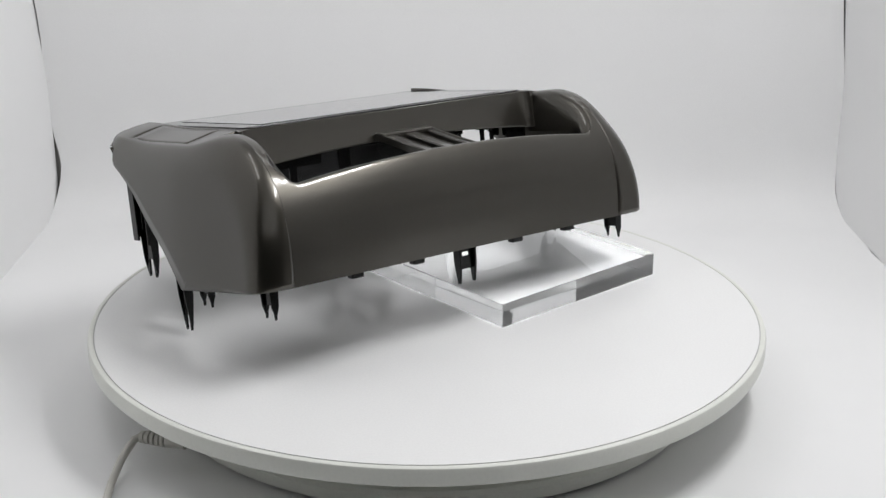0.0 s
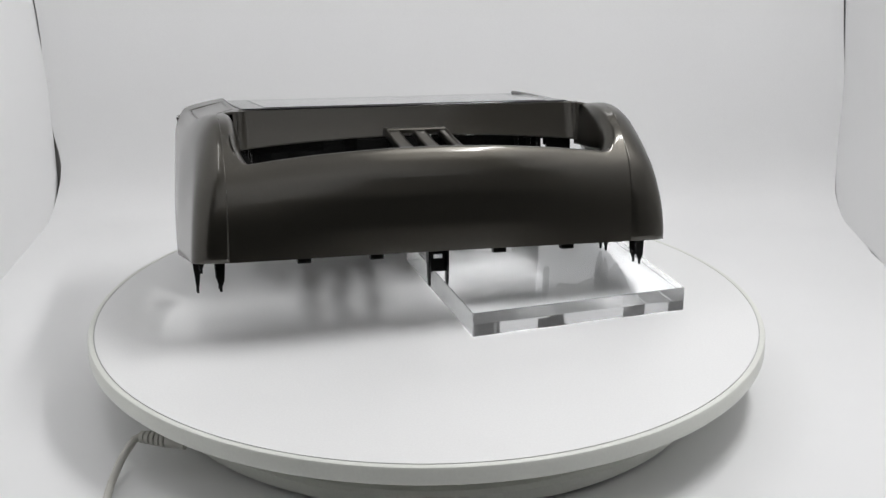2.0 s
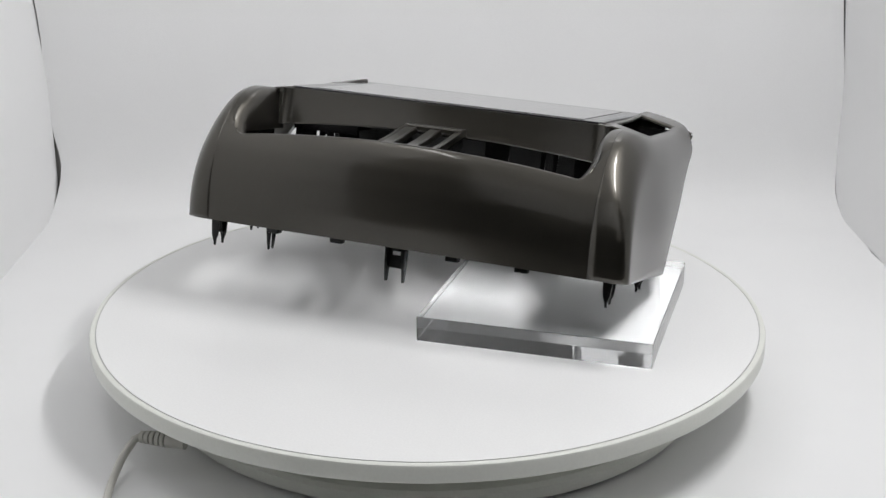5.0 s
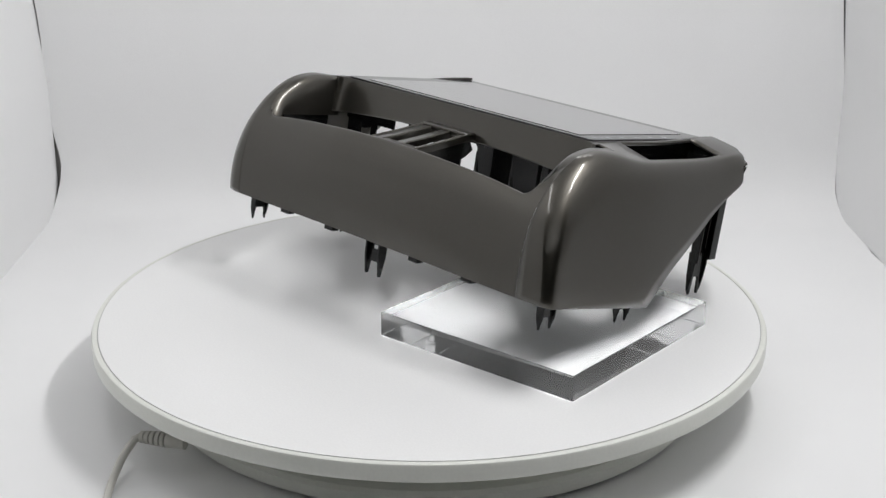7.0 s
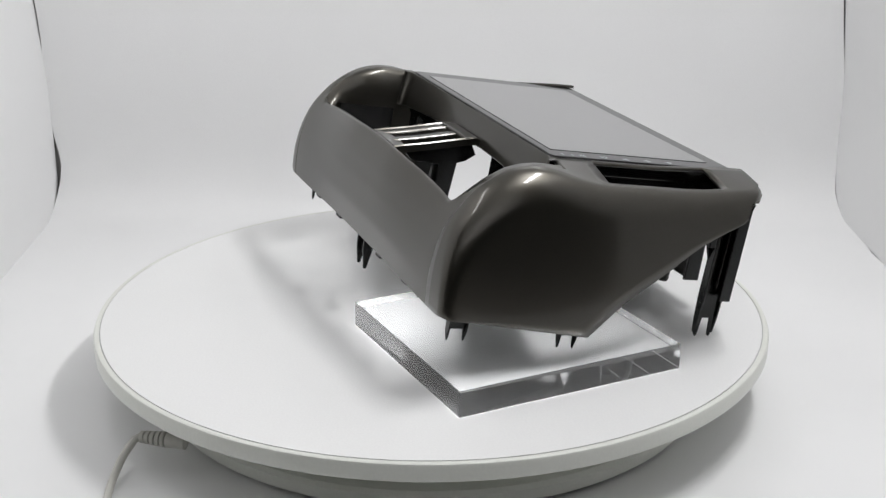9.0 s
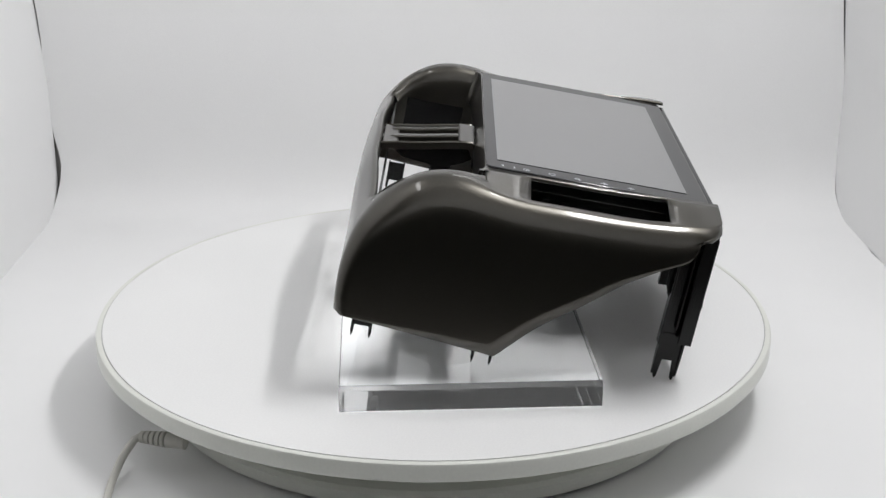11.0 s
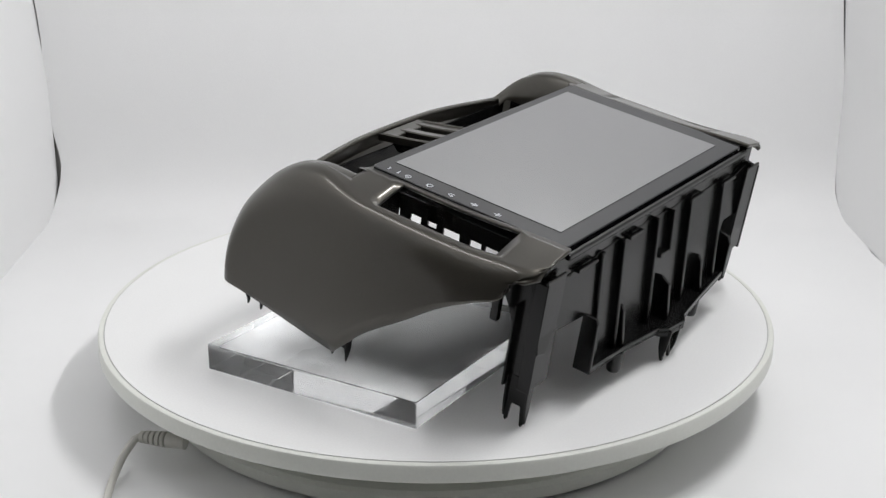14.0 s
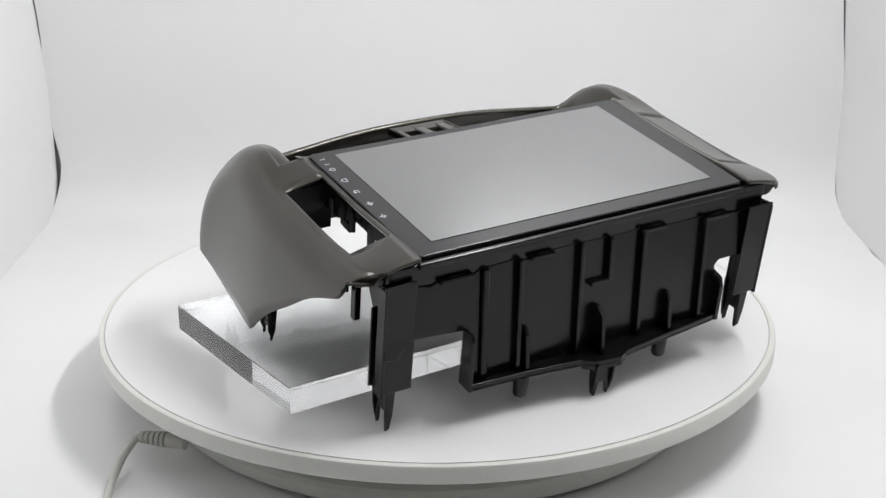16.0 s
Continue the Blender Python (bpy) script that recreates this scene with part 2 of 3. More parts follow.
def shell_cap(side, parent):
    """End cap with its wing beside the glass: a brow rolled over from the top into the outer face, and a swept lower edge."""
    front = spline(CAP, 44)
    wing_y = [2, 6, 12, 20, 28, 29, 40, 56, 70, 84, 98, 111, 112, 118, 123, 128, 132, 136, 139, 141, 142.5, 143.2]
    top = [tuple(q) for q in front] + [(y, 0.0) for y in wing_y]
    low_front = spline([(-75.5, -93), (-30, -96.5), (24, -100.5)], 40)
    low_back = spline([(24, -100.5), (30, -93.5), (46, -77), (72, -57), (90, -42.5), (108, -31.5), (120, -25.5), (126.5, -22)], 34)
    corner = [(127.6, -19), (128.6, -14), (130, -10.5), (133, -9), (137, -8.3), (143.2, -7)]
    low = [tuple(q) for q in low_front] + [tuple(q) for q in low_back[1:]] + corner
    n, m = len(top), 26
    at = [(i / (n - 1)) ** 0.9 * (len(low) - 1) for i in range(n)]
    low = [tuple(np.interp(u, range(len(low)), [q[c] for q in low]) for c in (0, 1)) for u in at]
    line = np.array([q for q in top if q[0] < 0.5] + [(200.0, 0.0)])

    def depth(y, z):
        """Distance to the top outline."""
        a, b = line[:-1], line[1:]
        ab = b - a
        q = np.array((y, z))
        t = np.clip(((q - a) * ab).sum(1) / (ab ** 2).sum(1), 0, 1)
        return float(np.sqrt(((a + ab * t[:, None] - q) ** 2).sum(1).min()))

    rows = []
    for (y, z), (ly, lz) in zip(top, low):
        rx, rn, x0, d0 = rolls(y, z, side)
        xs = start_x(y, z, rx, x0)
        row = [(x, y, z + wing_z(y) * (1 - smoothstep(120, 152, x)) - droop(x, y)) for x in (136.4, 139.0, 145.6 - tip_cut(y), xs)]
        if row[2][0] > xs or y < 1:
            row = [(x, y, z - droop(x, y)) for x in (136.4, 136.4 + (xs - 136.4) * 0.33, 136.4 + (xs - 136.4) * 0.66, xs)]
        sy, sz = row[-1][1], row[-1][2]
        for k in range(1, m + 1):
            f = (k / m) ** 2.0
            yy, zz = sy + (ly - sy) * f, sz + (lz - sz) * f
            rx, rn, x0, d0 = rolls(yy, zz, side)
            xo = outer_x(yy, zz) - (3 if side < 0 else 0) - tip_cut(yy)
            d = max(0.0, depth(yy, zz) - d0)
            u = min(1.0, d / rn)
            x1 = start_x(yy, zz, rx, x0)
            row.append((x1 + (xo - x1) * math.sqrt(max(0.0, 1 - (1 - u) ** 2)), yy, zz))
        rows.append([(side * x * K, yy * K, zz * K) for x, yy, zz in row])
    hole = [i for i, q in enumerate(top) if 28 <= q[0] < 111.5]
    bm = sheet(rows, skip=lambda i, j: j in (0, 1) and i in hole)
    inner = [q for q in wing_y]
    rows = [[(side * x * K, y * K, (wing_z(y) * (1 - smoothstep(120, 152, x)) - droop(x, y)) * K) for x in (118.6, 121.4, 129, 136.4)] for y in [0.2] + inner]
    ih = [i for i, y in enumerate([0.2] + inner) if 28 <= y < 111.5]
    sheet(rows, skip=lambda i, j: j in (1, 2) and i in ih, bm=bm)
    bmesh.ops.remove_doubles(bm, verts=bm.verts, dist=0.00015)
    inside = [v for v in bm.verts if not v.is_boundary and v.co.z > -0.082]
    for _ in range(4):
        bmesh.ops.smooth_vert(bm, verts=inside, factor=0.5, use_axis_x=True, use_axis_y=True, use_axis_z=True)
    return part("end_cap", bm, PAINT, parent, "bronze-grey metallic end cap with a soft brow", smooth=55, thick=0.0022)


def droop(x, y):
    """The wing's top falls away towards its outer side."""
    return 7.2 * max(0.0, min(1.0, (x - 118.6) / 28.9)) * smoothstep(-26, 24, y) * (1 - 0.6 * smoothstep(88, 140, y))


def tip_cut(y):
    """Rounding of the wing's rear corner, seen from above."""
    u = max(0.0, min(1.0, (y - 131.5) / 12.0))
    return 9.0 * (1 - math.sqrt(1 - u * u))


def start_x(y, z, rx, x0):
    return max(137.5, (outer_x(y, z) - rx) * (1 - x0) + (147.5 - tip_cut(y)) * x0)


def rolls(y, z, side):
    """How the top rolls into the outer face: width, depth, share of the wing, depth at which the roll starts."""
    w = smoothstep(-46, 22, y)
    turn = smoothstep(-85, -8, z)
    wide, deep = (8 + 12 * turn, 7 + 15 * turn) if side > 0 else (20 + 3 * turn, 18 + 8 * turn)
    return wide * (1 - w) + 21 * w, deep * (1 - w) + 20 * w, w, 7.2 * smoothstep(-26, 24, y) * (1 - 0.6 * smoothstep(88, 140, y))


def apron(parent):
    """Curved front panel up to the vent opening, with the narrow strips that run up beside it."""
    zc, yc = [-93, -75, -55, -40, -32, -24.5], [-73.5, -76.8, -77.8, -76, -73.6, -70.0]
    xs = sorted({*np.linspace(-118, 118, 41).tolist(), *[s * v for s in (-1, 1) for v in (121, 124, 126, 128, 129.3, 130.2, 130.8, 131, 133.4, 136.3)]})
    rows = []
    for x in xs:
        ax = abs(x)
        zt = -25.0 - 8.0 * (min(ax, 122) / 122) ** 2
        if ax > 120:
            zt += 21 * (1 - math.sqrt(max(0.0, 1 - (min(ax - 120, 11) / 11) ** 2)))
        blend = smoothstep(30, 131, ax)
        col = []
        for k in range(25):
            z = -93 + (zt + 93) * (k / 24) ** 0.9
            y = float(np.interp(z, zc, yc)) * (1 - blend) + cap_y(z) * blend
            col.append((x * K, y * K, z * K))
        y0 = col[-1][1]
        dy, dz = col[-1][1] - col[-3][1], col[-1][2] - col[-3][2]
        ln = math.hypot(dy, dz)
        ty, tz = dy / ln, dz / ln
        for k in range(1, 7):               # rolled lip
            a = radians(30 * k)
            r = 0.0026 - 0.0025 * smoothstep(123, 131, ax)
            col.append((x * K, y0 + r * (math.sin(a) * ty + (1 - math.cos(a)) * tz), zt * K + r * (math.sin(a) * tz - (1 - math.cos(a)) * ty)))
        q = col[-1]
        col.append((q[0], q[1] + 0.001, q[2] - 0.006))
        rows.append(col)
    bm = sheet(rows)
    front = spline(CAP, 60)
    front = np.array([q for q in front if q[1] < -12.6] + [(cap_y(-12.0), -12.0)] + [q for q in front if q[1] > -11.4])
    for s in (-1, 1):
        strip = []
        for x, inset in ((131, 0), (133.4, 0), (136.3, 0)):
            line = []
            for i, (y, z) in enumerate(front):
                if z < -12.05:
                    continue
                a, b = front[max(i - 1, 0)], front[min(i + 1, len(front) - 1)]
                ln = math.hypot(b[0] - a[0], b[1] - a[1])
                line.append((s * x * K, (y + (b[1] - a[1]) / ln * inset) * K, (z - (b[0] - a[0]) / ln * inset - droop(x, y)) * K))
            strip.append(line)
        sheet(strip, bm=bm)
        # added black strip behind the seam gap; keeps light out so it stays dark
        back = []
        for x in (134.5, 138.5):
            line = []
            for i, (y, z) in enumerate(front):
                a, b = front[max(i - 1, 0)], front[min(i + 1, len(front) - 1)]
                ln = math.hypot(b[0] - a[0], b[1] - a[1])
                line.append((s * x * K, (y + (b[1] - a[1]) / ln * 2.7) * K, (z - (b[0] - a[0]) / ln * 2.7 - droop(x, y)) * K))
            back.append(line)
        part("seam_light_block", sheet(back), BLACK, parent)
    for s in (-1, 1):
        cheek(s, front, bm)
    bmesh.ops.remove_doubles(bm, verts=bm.verts, dist=0.0003)
    inside = [v for v in bm.verts if not v.is_boundary and abs(v.co.x) > 0.118 and v.co.z > -0.0315 and v.co.y > -0.0635]
    for _ in range(8):
        bmesh.ops.smooth_vert(bm, verts=inside, factor=0.5, use_axis_x=True, use_axis_y=True, use_axis_z=True)
    ob = part("front_panel", bm, PAINT, parent, "bowed bronze-grey metallic front panel", smooth=50)
    return ob


def cheek(side, front, bm):
    """Hollow side of the vent opening, rolled in from the strip beside it."""
    rows = []
    for y, z in front:
        if z < -32.5:
            continue
        u = max(0.0, min(1.0, 1 - (z + 33) / 21))
        xb = 120 + 11 * math.sqrt(1 - u * u)
        w = smoothstep(-72, -22, y)
        row = [(side * xb * K, y * K, (z - droop(xb, y)) * K)]
        for k in range(1, 13):
            f = k / 12
            a = f * math.pi / 2
            x = xb - (5.5 + 3.5 * w) * math.sin(a)
            yy = y + 7 * math.sin(a) * (1 - w)
            zz = z - droop(xb, y) * (1 - f) + (min(-31, z - 6) - z) * (1 - math.cos(a))
            row.append((side * x * K, min(yy, 0) * K, zz * K))
        rows.append(row)
    sheet(rows, bm=bm)


def rear_wall(parent):
    rows = []
    for x in sorted({*np.linspace(-110, 110, 33).tolist(), *[s * v for s in (-1, 1) for v in (112, 114, 116, 118, 119.5, 121, 122, 124.5)]}):
        zb = -20 - 7 * (x / 125) ** 2
        u = max(0.0, min(1.0, (abs(x) - 112) / 10))
        turn = 4 * (1 - math.sqrt(1 - u * u))           # rounded inner corner
        rows.append([(x * K, (y - turn * (y <= 0)) * K, z * K) for y, z in ((2.0, -0.4), (0.8, -0.2), (0.0, -0.9), (-0.6, zb * 0.3), (-2.2, zb * 0.75), (-3.4, zb), (-2.6, zb - 1), (0, zb - 1))])
    return part("rear_wall", sheet(rows), PAINT, parent, "bronze-grey wall between vents and display", smooth=35)


def bridge(parent):
    """Plate between the two vents, with two long slots."""
    def bar(x0, x1, name, lift):
        pts = spline([(-66, -27), (-58, -25.2), (-40, -22.2), (-20, -18.2), (-6, -16.0), (-2, -17.5)], 18)
        rows = [[(x * K, y * K, (z + dz) * K) for x, dz in ((x0, -4), (x0, lift - 0.8), (x0 + 0.8, lift), (x1 - 0.8, lift), (x1, lift - 0.8), (x1, -4))] for y, z in pts]
        return part(name, sheet(rows), PAINT if lift > 0 else BLACK, parent, smooth=35)
    bar(-20, -10.5, "bridge_bar", 0.3)
    bar(-1, 7, "bridge_bar", 0.3)
    bar(17.5, 22.6, "bridge_bar", 0.3)
    bar(-20.4, -18.6, "bridge_rim", 1.5)
    bar(21.2, 23.0, "bridge_rim", 1.5)
    bar(-12.0, -10.6, "bridge_rim", 0.9)
    bar(6.0, 7.4, "bridge_rim", 0.9)
    part("bridge_rail", boxes((-20.4 * K, 23 * K, -14 * K, -3 * K, -19.2 * K, -15.0 * K)), PAINT, parent, smooth=0, bevel=0.0012)
    part("bridge_rail", boxes((-20 * K, 22.4 * K, -64.5 * K, -54 * K, -30 * K, -24.9 * K)), PAINT, parent, smooth=0, bevel=0.0012)


def glass(parent):
    pane = part("display_panel", prism(rounded_rect(-0.1176, 0.1176, 0.0004, 0.1392, 0.004), -0.003, 0.0008), BEZEL, parent, "black glass bezel of the display", smooth=30, bevel=0.0006)
    part("screen", prism([(-0.1012, 0.0072), (0.1025, 0.0072), (0.1025, 0.1268), (-0.1012, 0.1268)], 0.0009, 0.0011), SCREEN, pane, "grey switched-off screen area", smooth=0)
    part("rear_housing", boxes((-0.112, 0.112, 0.003, 0.136, -0.012, -0.0031)), BLACK, parent, smooth=0, bevel=0.001)

    def icon(y, *strokes):
        bm = bmesh.new()
        for x0, y0, x1, y1 in strokes:
            a, b = Vector((x0, y0, 0)), Vector((x1, y1, 0))
            d = (b - a).normalized() * 0.3
            s = Vector((-d.y, d.x, 0))
            vs = [bm.verts.new(((113.0 + q.y) * K, (y - q.x) * K, 0.00095)) for q in (a - d - s, b + d - s, b + d + s, a - d + s)]
            bm.faces.new(vs)
        ret = bmesh.ops.extrude_face_region(bm, geom=bm.faces[:])
        bmesh.ops.translate(bm, verts=[v for v in ret["geom"] if isinstance(v, bmesh.types.BMVert)], vec=(0, 0, 0.0001))
        part("icon", bm, ICON, pane, smooth=0)

    ring = [(1.7 * math.cos(a), 1.7 * math.sin(a)) for a in np.linspace(radians(125), radians(415), 9)]
    icon(10, (-0.6, 0.8, -0.6, -1.6), (-1.0, 0.9, -0.2, 0.9), (-0.6, -1.6, 0.2, -1.6))
    icon(17, (-0.6, 0.8, -0.6, -1.6), (-1.0, 0.9, -0.2, 0.9))
    icon(25, *[(*a, *b) for a, b in zip(ring, ring[1:])], (0, 0.3, 0, 2.2))
    icon(41, (-1.8, -1.6, -1.8, 0.4), (-1.8, 0.4, 0, 2), (0, 2, 1.8, 0.4), (1.8, 0.4, 1.8, -1.6), (1.8, -1.6, -1.8, -1.6))
    icon(57, (-1.6, 1.2, 1.0, 1.2), (1.0, 1.2, 1.8, 0.2), (1.8, 0.2, 1.0, -1.2), (1.0, -1.2, -1.4, -1.2), (-1.6, 1.2, -0.7, 2.0), (-1.6, 1.2, -0.7, 0.4))
    for y, up in ((73.5, 1), (90, -1)):
        icon(y, (-1.9, -0.6, -1.9, 0.6), (-1.9, 0.6, -0.9, 0.6), (-0.9, 0.6, 0.2, 1.8), (0.2, 1.8, 0.2, -1.8), (0.2, -1.8, -0.9, -0.6), (-0.9, -0.6, -1.9, -0.6),
             (1.0, 0, 2.2, 0), *(((1.6, -0.6, 1.6, 0.6),) if up > 0 else ()))


def prong(name, parent, x, y, z0, z1, w=9.0, d=4.0, along="x", gap=0.15, block=False):
    """Moulded clip: a web with two tapered tines that spread from a notch, or a broad block with a thin tine at each corner; stiffened sides."""
    zn = z1 + (z0 - z1) * 0.42
    c = x if along == "x" else y
    o = y if along == "x" else x
    out = [(c - w / 2, z0), (c + w / 2, z0), (c + w * 0.48, zn), (c + w * 0.40, z1 + 1.5), (c + w * 0.34, z1), (c + w * 0.27, z1 + 1.5), (c + w * gap, zn - 1), (c + w * gap, zn),
           (c - w * gap, zn), (c - w * gap, zn - 1), (c - w * 0.27, z1 + 1.5), (c - w * 0.34, z1), (c - w * 0.40, z1 + 1.5), (c - w * 0.48, zn)]
    if block:
        zn = z1 + (z0 - z1) * 0.34
        out = [(c - w / 2, z0), (c + w / 2, z0), (c + w * 0.49, zn), (c + w * 0.46, z1 + 1), (c + w * 0.42, z1), (c + w * 0.36, z1 + 3), (c + w * 0.33, zn + 1),
               (c - w * 0.33, zn + 1), (c - w * 0.36, z1 + 3), (c - w * 0.42, z1), (c - w * 0.46, z1 + 1), (c - w * 0.49, zn)]
    bm = prism([(u * K, v * K) for u, v in out], (o - 0.9) * K, (o + 0.9) * K, "y" if along == "x" else "x")
    for s in (-1, 1):
        e = c + s * (w / 2 - 0.7)
        side = [(o - d / 2, z0), (o + d / 2, z0), (o + d / 2 * 0.7, zn), (o + 0.7, z1 + 3), (o - 0.7, z1 + 3), (o - d / 2 * 0.7, zn)]
        prism([(u * K, v * K) for u, v in side], (e - 0.7) * K, (e + 0.7) * K, "x" if along == "x" else "y", bm=bm)
    return part(name, bm, BLACK, parent, smooth=0, bevel=0.0003)


def frame_clip(parent):
    """Middle front clip: two pointed side tines joined by two bars with a window between."""
    bm = boxes((-3.6 * K, 8.6 * K, -65.8 * K, -64.2 * K, -96.4 * K, -91 * K), (-3.6 * K, 8.6 * K, -65.8 * K, -64.2 * K, -108 * K, -99.2 * K),
               (-3.6 * K, -0.4 * K, -65.8 * K, -64.2 * K, -99.6 * K, -96 * K), (5.6 * K, 8.6 * K, -65.8 * K, -64.2 * K, -99.6 * K, -96 * K))
    for x in (-4.6, 7.8):
        prism([(y * K, z * K) for y, z in [(-69, -91), (-61, -91), (-61.5, -104), (-64, -117.5), (-66, -117.5), (-68.5, -104)]], x * K, (x + 1.8) * K, "x", bm=bm)
    return part("clip", bm, BLACK, parent, smooth=0, bevel=0.0003)


def inner_frame(parent):
    """Black parts inside the hollow shell, seen through the vents and the slot."""
    def comb(name, lo, hi, z0, z1, z2, teeth, at, axis):
        out = [(lo, z0), (hi, z0)]
        edge = []
        for a, b in teeth:
            edge += [(a, z1), (a + 0.6, z2), (b - 0.6, z2), (b, z1)]
        out += [(hi, z1)] + edge[::-1] + [(lo, z1)]
        return part(name, prism([(u * K, v * K) for u, v in out], at * K, (at + 1.8) * K, axis), BLACK, parent, smooth=0, bevel=0.0003)
    comb("vent_duct", -113, 121, -18, -23, -52, [(-112, -98), (-87, -81), (-48, -38), (36, 54), (77, 80.5), (86, 89.5), (101, 120)], 1.5, "y")
    comb("side_bracket", 4, 134, -3, -24, -33, [(4, 14), (19, 27.5), (37, 40.5), (64, 72), (80, 83), (92, 133)], 107, "x")
    comb("side_bracket", 4, 134, -3, -21, -38, [(5, 31), (38, 48), (68, 84), (92, 97), (104, 133)], -110, "x")
    hook = boxes((111.5 * K, 113.5 * K, 38.5 * K, 43 * K, -29.5 * K, -15 * K), (111.5 * K, 113.5 * K, 50 * K, 55 * K, -28 * K, -15 * K),
                 (111.5 * K, 113.5 * K, 42 * K, 51 * K, -30 * K, -25 * K))
    part("hook", hook, BLACK, parent, smooth=0, bevel=0.0003)
    for x in (-19, 19.5):
        part("bridge_web", prism([(y * K, z * K) for y, z in [(-56, -29), (-8, -19), (-3, -27), (-10, -32), (-16, -34), (-18, -60), (-29, -60), (-29, -36), (-50, -34)]], x * K, (x + 1.8) * K, "x"), BLACK, parent, smooth=0, bevel=0.0003)
    for s in (-1, 1):
        part("slot_pocket", boxes((s * 146.5 * K, s * 148 * K, 26 * K, 114 * K, -28 * K, -8.5 * K), (s * 120 * K, s * 147 * K, 113 * K, 114.5 * K, -24 * K, -7.4 * K), (s * 120 * K, s * 147 * K, 25 * K, 26.5 * K, -24 * K, -7.4 * K)), BLACK, parent, smooth=0)
        part("post", boxes((s * 141 * K, s * 145 * K, 114 * K, 119 * K, -45 * K, -10 * K)), BLACK, parent, smooth=0, bevel=0.0005)
    part("vent_liner", boxes((-113 * K, -62 * K, 0.8 * K, 2.4 * K, -30 * K, -19 * K)), BLACK, parent, smooth=0)
    part("vent_liner", boxes((-126 * K, -124.5 * K, -52 * K, -8 * K, -62 * K, -30 * K)), BLACK, parent, smooth=0)
    part("vent_liner", boxes((-127 * K, 127 * K, -61 * K, -59.5 * K, -46 * K, -35 * K)), BLACK, parent, smooth=0)


def long_leg(name, parent, e, y, z0, zs, z1):
    """Rear leg: a deep channel with a broad root that ends in two pointed tines."""
    def xs(a, b):
        return (min(e * a, e * b) * K, max(e * a, e * b) * K)
    web = [(y - 27, z0), (y + 10, z0), (y + 9, -58), (y + 7.5, zs), (y - 7.5, zs), (y - 8.5, -60), (y - 16, -40), (y - 24, -26)]
    bm = prism([(u * K, v * K) for u, v in web], *xs(131, 133), "x")
    leg = part(name, bm, BLACK, parent, smooth=0, bevel=0.0005)
    for bx in ((*xs(120, 140), (y + 8.2) * K, (y + 10) * K, (zs + 6) * K, z0 * K), (*xs(138.4, 140.2), (y + 2) * K, (y + 10.5) * K, (zs + 4) * K, (z0 - 2) * K),
               (*xs(131, 138), (y - 9.5) * K, (y - 7.9) * K, (zs + 1) * K, -34 * K), (*xs(133, 137), (y - 1) * K, (y + 0.8) * K, (zs + 12) * K, z0 * K),
               (*xs(122, 124), (y + 3) * K, (y + 9) * K, (zs + 14) * K, (z0 - 4) * K)):
        part("flange", boxes(bx), BLACK, leg, smooth=0, bevel=0.0005)
    prong("leg_clip", leg, e * 132.5, y, zs + 8, z1, w=16, d=7, along="y", gap=0.2)
    return leg


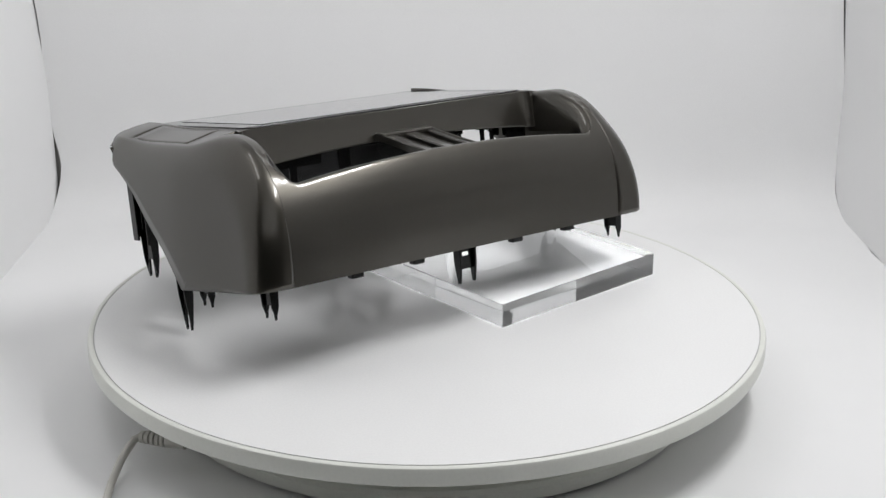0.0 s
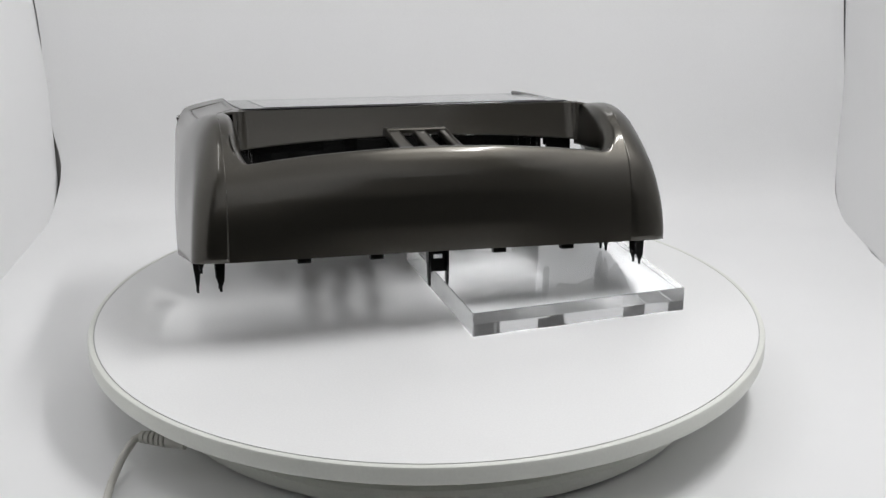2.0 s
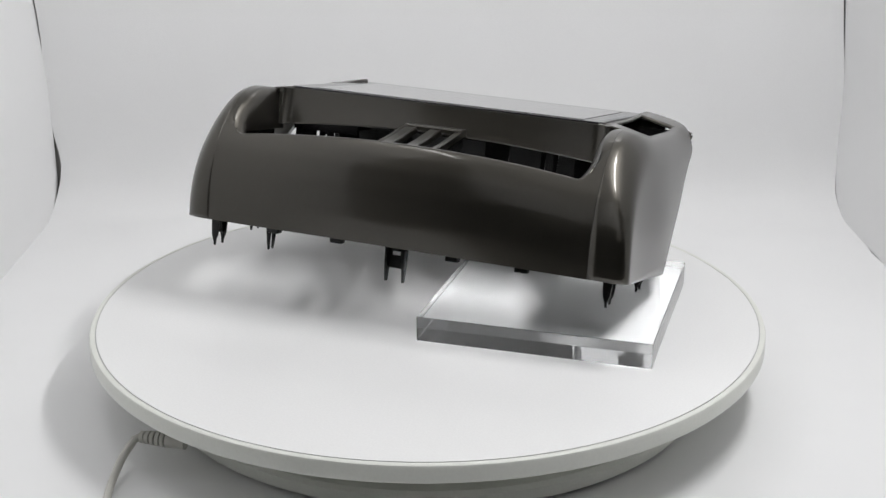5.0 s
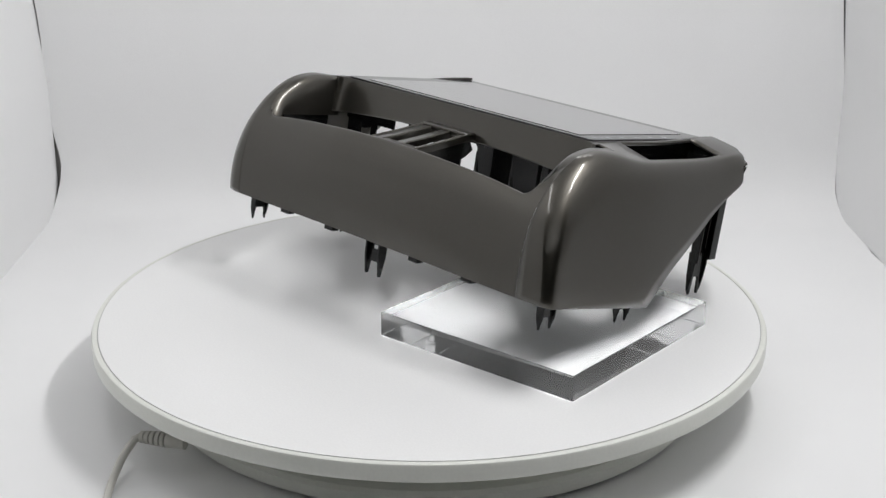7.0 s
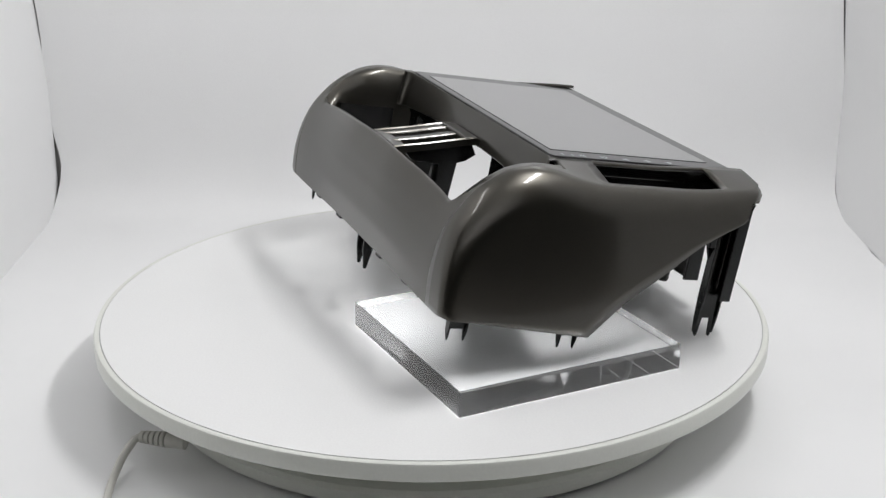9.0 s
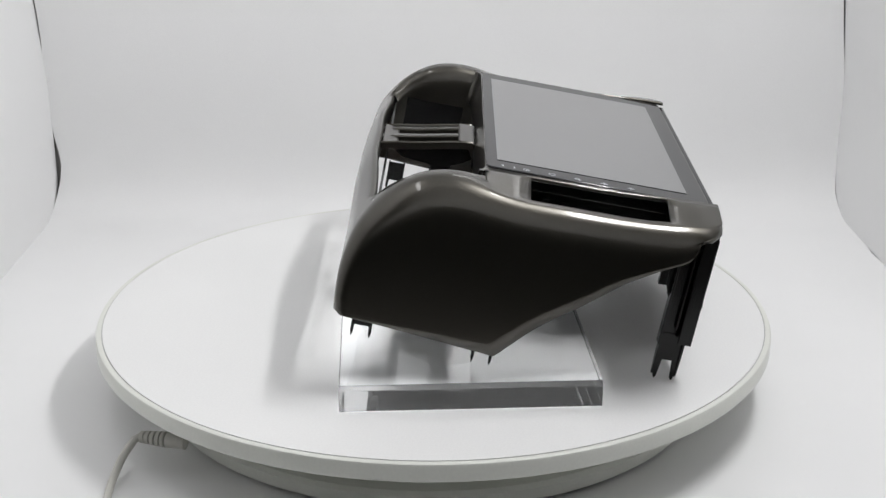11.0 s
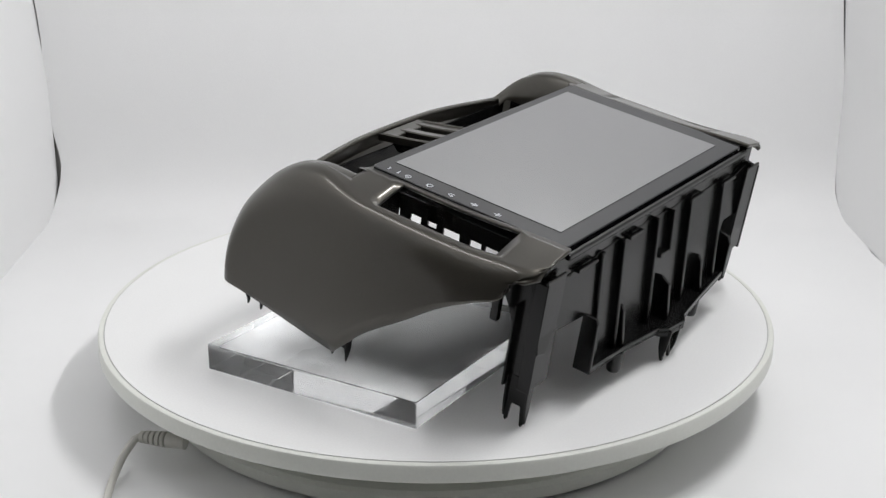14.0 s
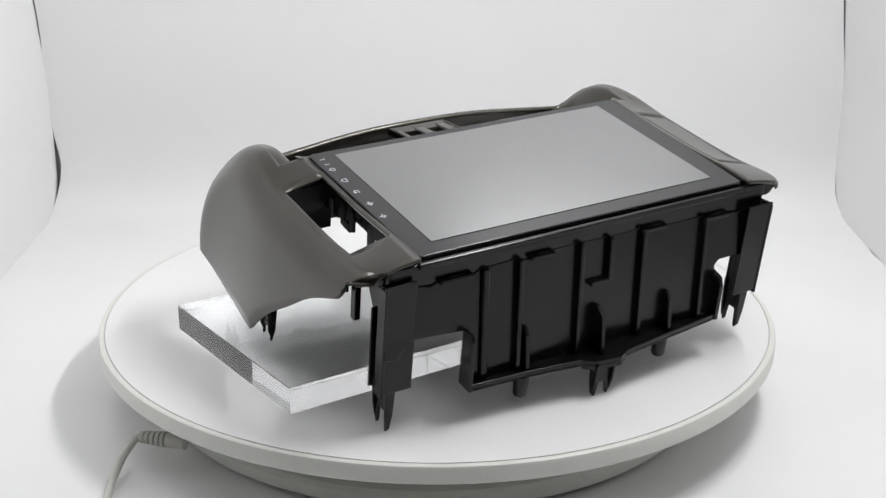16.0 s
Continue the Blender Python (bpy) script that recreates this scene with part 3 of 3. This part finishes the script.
def tray(parent):
    """Black moulded rear frame with ribs, ledge and pegs."""
    def lean(bm):
        """The frame's face leans back towards its foot."""
        for v in bm.verts:
            v.co.y += 0.11 * (-0.015 - v.co.z)
        return bm

    def lying(x0, x1, y0, y1, z0, z1):
        return lean(boxes((x0 * K, x1 * K, y0 * K, y1 * K, z0 * K, z1 * K)))

    out = [(140, -11), (124, -14.5), (110, -18.3), (105, -15.5), (83, -17.3), (77, -14.6), (53, -13.8), (44, -16), (29, -13.6), (9, -13.4), (-17, -14.6), (-38, -13.6), (-62, -16.3), (-86, -16),
           (-115, -19.4), (-137, -15), (-144, -18.5), (-140, -38), (-138, -57), (-123, -50), (-104, -50), (-101, -53), (-101, -62), (-100, -86), (-20, -87), (-4, -88), (20, -87), (82, -88), (85, -52), (124, -49),
           (131, -60), (140, -58)]
    back = part("rear_frame", lean(prism([(x * K, z * K) for x, z in out], 0.1385, 0.1410, "y")), BLACK, parent, "glossy black ribbed rear frame", smooth=0, bevel=0.0009)
    led = [(87, 148), (87, 155), (50, 157), (10, 161.5), (4, 166), (-14, 168), (-20, 164.5), (-50, 160.5), (-98, 155), (-101, 148)]
    part("ledge", prism([(x * K, y * K) for x, y in led], -0.0885, -0.0860), BLACK, back, smooth=0, bevel=0.0005)
    part("ledge_lip", prism([(x * K, y * K) for x, y in [(87, 153.6), (87, 155), (50, 157), (10, 161.5), (10, 160), (50, 155.6)]], -0.0885, -0.0840), BLACK, back, smooth=0, bevel=0.0004)
    part("ledge_lip", prism([(x * K, y * K) for x, y in [(-20, 163), (-20, 164.5), (-50, 160.5), (-98, 155), (-98, 153.6), (-50, 159)]], -0.0885, -0.0840), BLACK, back, smooth=0, bevel=0.0004)
    part("ledge_lip", prism([(x * K, y * K) for x, y in [(10, 160), (4, 164.5), (-14, 166.5), (-20, 163), (-20, 164.5), (-14, 168), (4, 166), (10, 161.5)]], -0.0905, -0.0845), BLACK, back, smooth=0)
    part("end_rib", prism([(0.1435, -0.0885), (0.1555, -0.0885), (0.1545, -0.055), (0.1525, -0.051), (0.1435, -0.051)], 0.085, 0.0875, "x"), BLACK, back, smooth=0, bevel=0.0005)
    part("end_rib", prism([(0.1435, -0.0885), (0.1555, -0.0885), (0.1550, -0.064), (0.1525, -0.058), (0.1435, -0.056)], -0.1020, -0.0990, "x"), BLACK, back, smooth=0, bevel=0.0005)
    for x, zt, zb, d in ((52, -14, -87, 4.5), (8.6, -13.5, -87, 4.5), (-13, -14.5, -42, 4.5), (-38, -13.7, -87, 4.5), (-87, -16, -87, 4.5)):
        part("rib", lying(x - 2, x + 1.2, 140.5, 140.5 + d, zb, zt), BLACK, back, smooth=0, bevel=0.0007)
    part("rib", lying(72, 77, 140.5, 143.5, -87, -15), BLACK, back, smooth=0, bevel=0.0012)
    part("foot_step", lying(-12, 0.5, 140.5, 145, -43, -40), BLACK, back, smooth=0, bevel=0.0005)
    for x, zt, yf in ((46.5, -58.5, 156), (-6.2, -57, 160), (-60.5, -60.5, 157)):
        part("gusset", prism([(0.1445, -0.0885), (yf * K, -0.0885), ((yf - 4.5) * K, (zt - 4) * K), (0.1495, zt * K), (0.1445, zt * K)], (x - 1.4) * K, (x + 1.4) * K, "x"), BLACK, back, smooth=0, bevel=0.0005)
    for x, w, z in ((94, 22, -15.6), (36, 17, -14.2), (-46, 20, -14.2), (-96, 22, -16.8)):
        tab = part("tab", boxes(((x - w / 2) * K, (x + w / 2) * K, 0.1385, 0.1445, (z - 2.4) * K, z * K)), BLACK, back, smooth=0, bevel=0.0006)
        part("tab_lug", boxes(((x - w / 4) * K, (x + w / 4) * K, 0.1400, 0.1425, z * K, (z + 1.2) * K)), BLACK, tab, smooth=0, bevel=0.0004)
    for x, y in ((49, 153), (-56, 154)):
        bm = lathe([(0.0038, -0.1025), (0.0044, -0.101), (0.0048, -0.088)], 16)
        bmesh.ops.translate(bm, verts=bm.verts, vec=(x * K, y * K, 0))
        part("peg", bm, BLACK, back)
    prong("rear_clip", back, -3.5, 164, -87, -112, w=14, d=8)
    top = prism([(0.1195, 0.1405), (0.1195, 0.1440), (-0.1195, 0.1440), (-0.1195, 0.1405)], -0.0052, -0.0012)
    part("trim_bar", top, BLACK, parent, "glossy black trim bar under the glass", smooth=0, bevel=0.0010)
    part("upper_rail", boxes((-0.136, 0.136, 0.134, 0.1405, -0.018, -0.0035)), BLACK, parent, smooth=0, bevel=0.0008)


def car_fascia():
    ob = tagged(new("car_fascia"), "bronze-grey car dashboard fascia with a large switched-off display, propped on acrylic", "car fascia")
    apron(ob)
    rear_wall(ob)
    for s in (-1, 1):
        shell_cap(s, ob)
    cover = sheet([[(-x * K, y * K, (wing_z(y) * (1 - smoothstep(120, 152, x)) - droop(x, y)) * K) for x in np.linspace(121.8, 145.2, 8)] for y in np.linspace(28.5, 111.6, 14)])
    part("slot_cover", cover, PAINT, ob, "flush blank cover", thick=0.0015)
    bridge(ob)
    glass(ob)
    tray(ob)
    long_leg("rear_leg", ob, 1, 134.5, -11, -88, -112)
    long_leg("rear_leg", ob, -1, 137, -15, -86, -110)
    inner_frame(ob)
    frame_clip(ob)
    for x, y, z in ((-141, -51, -115), (148, -57, -112), (152, 18, -114), (-149, 18, -114)):
        prong("clip", ob, x, y, -91, z, w=13, d=7, along="y", block=True)
    prong("side_leg", ob, -150, 49, -78, -134, w=10, d=9, along="y")
    for x in (-88, -40, 44, 92):  # small stops under the front edge
        part("tab", boxes(((x - 4.5) * K, (x + 4.5) * K, -0.072, -0.066, -0.0965, -0.091)), BLACK, ob, smooth=0, bevel=0.0006)
    return ob


fascia = car_fascia()


# ---------------------------------------------------------------- what moves
def motions():
    for thing, own in ((platter, PLATE), (block, BLOCK), (fascia, UNIT)):
        walk(thing, [(k / 2, pose(0, 0, 0, 0, 0, spin(k / 2)) @ own) for k in range(33)])


motions()
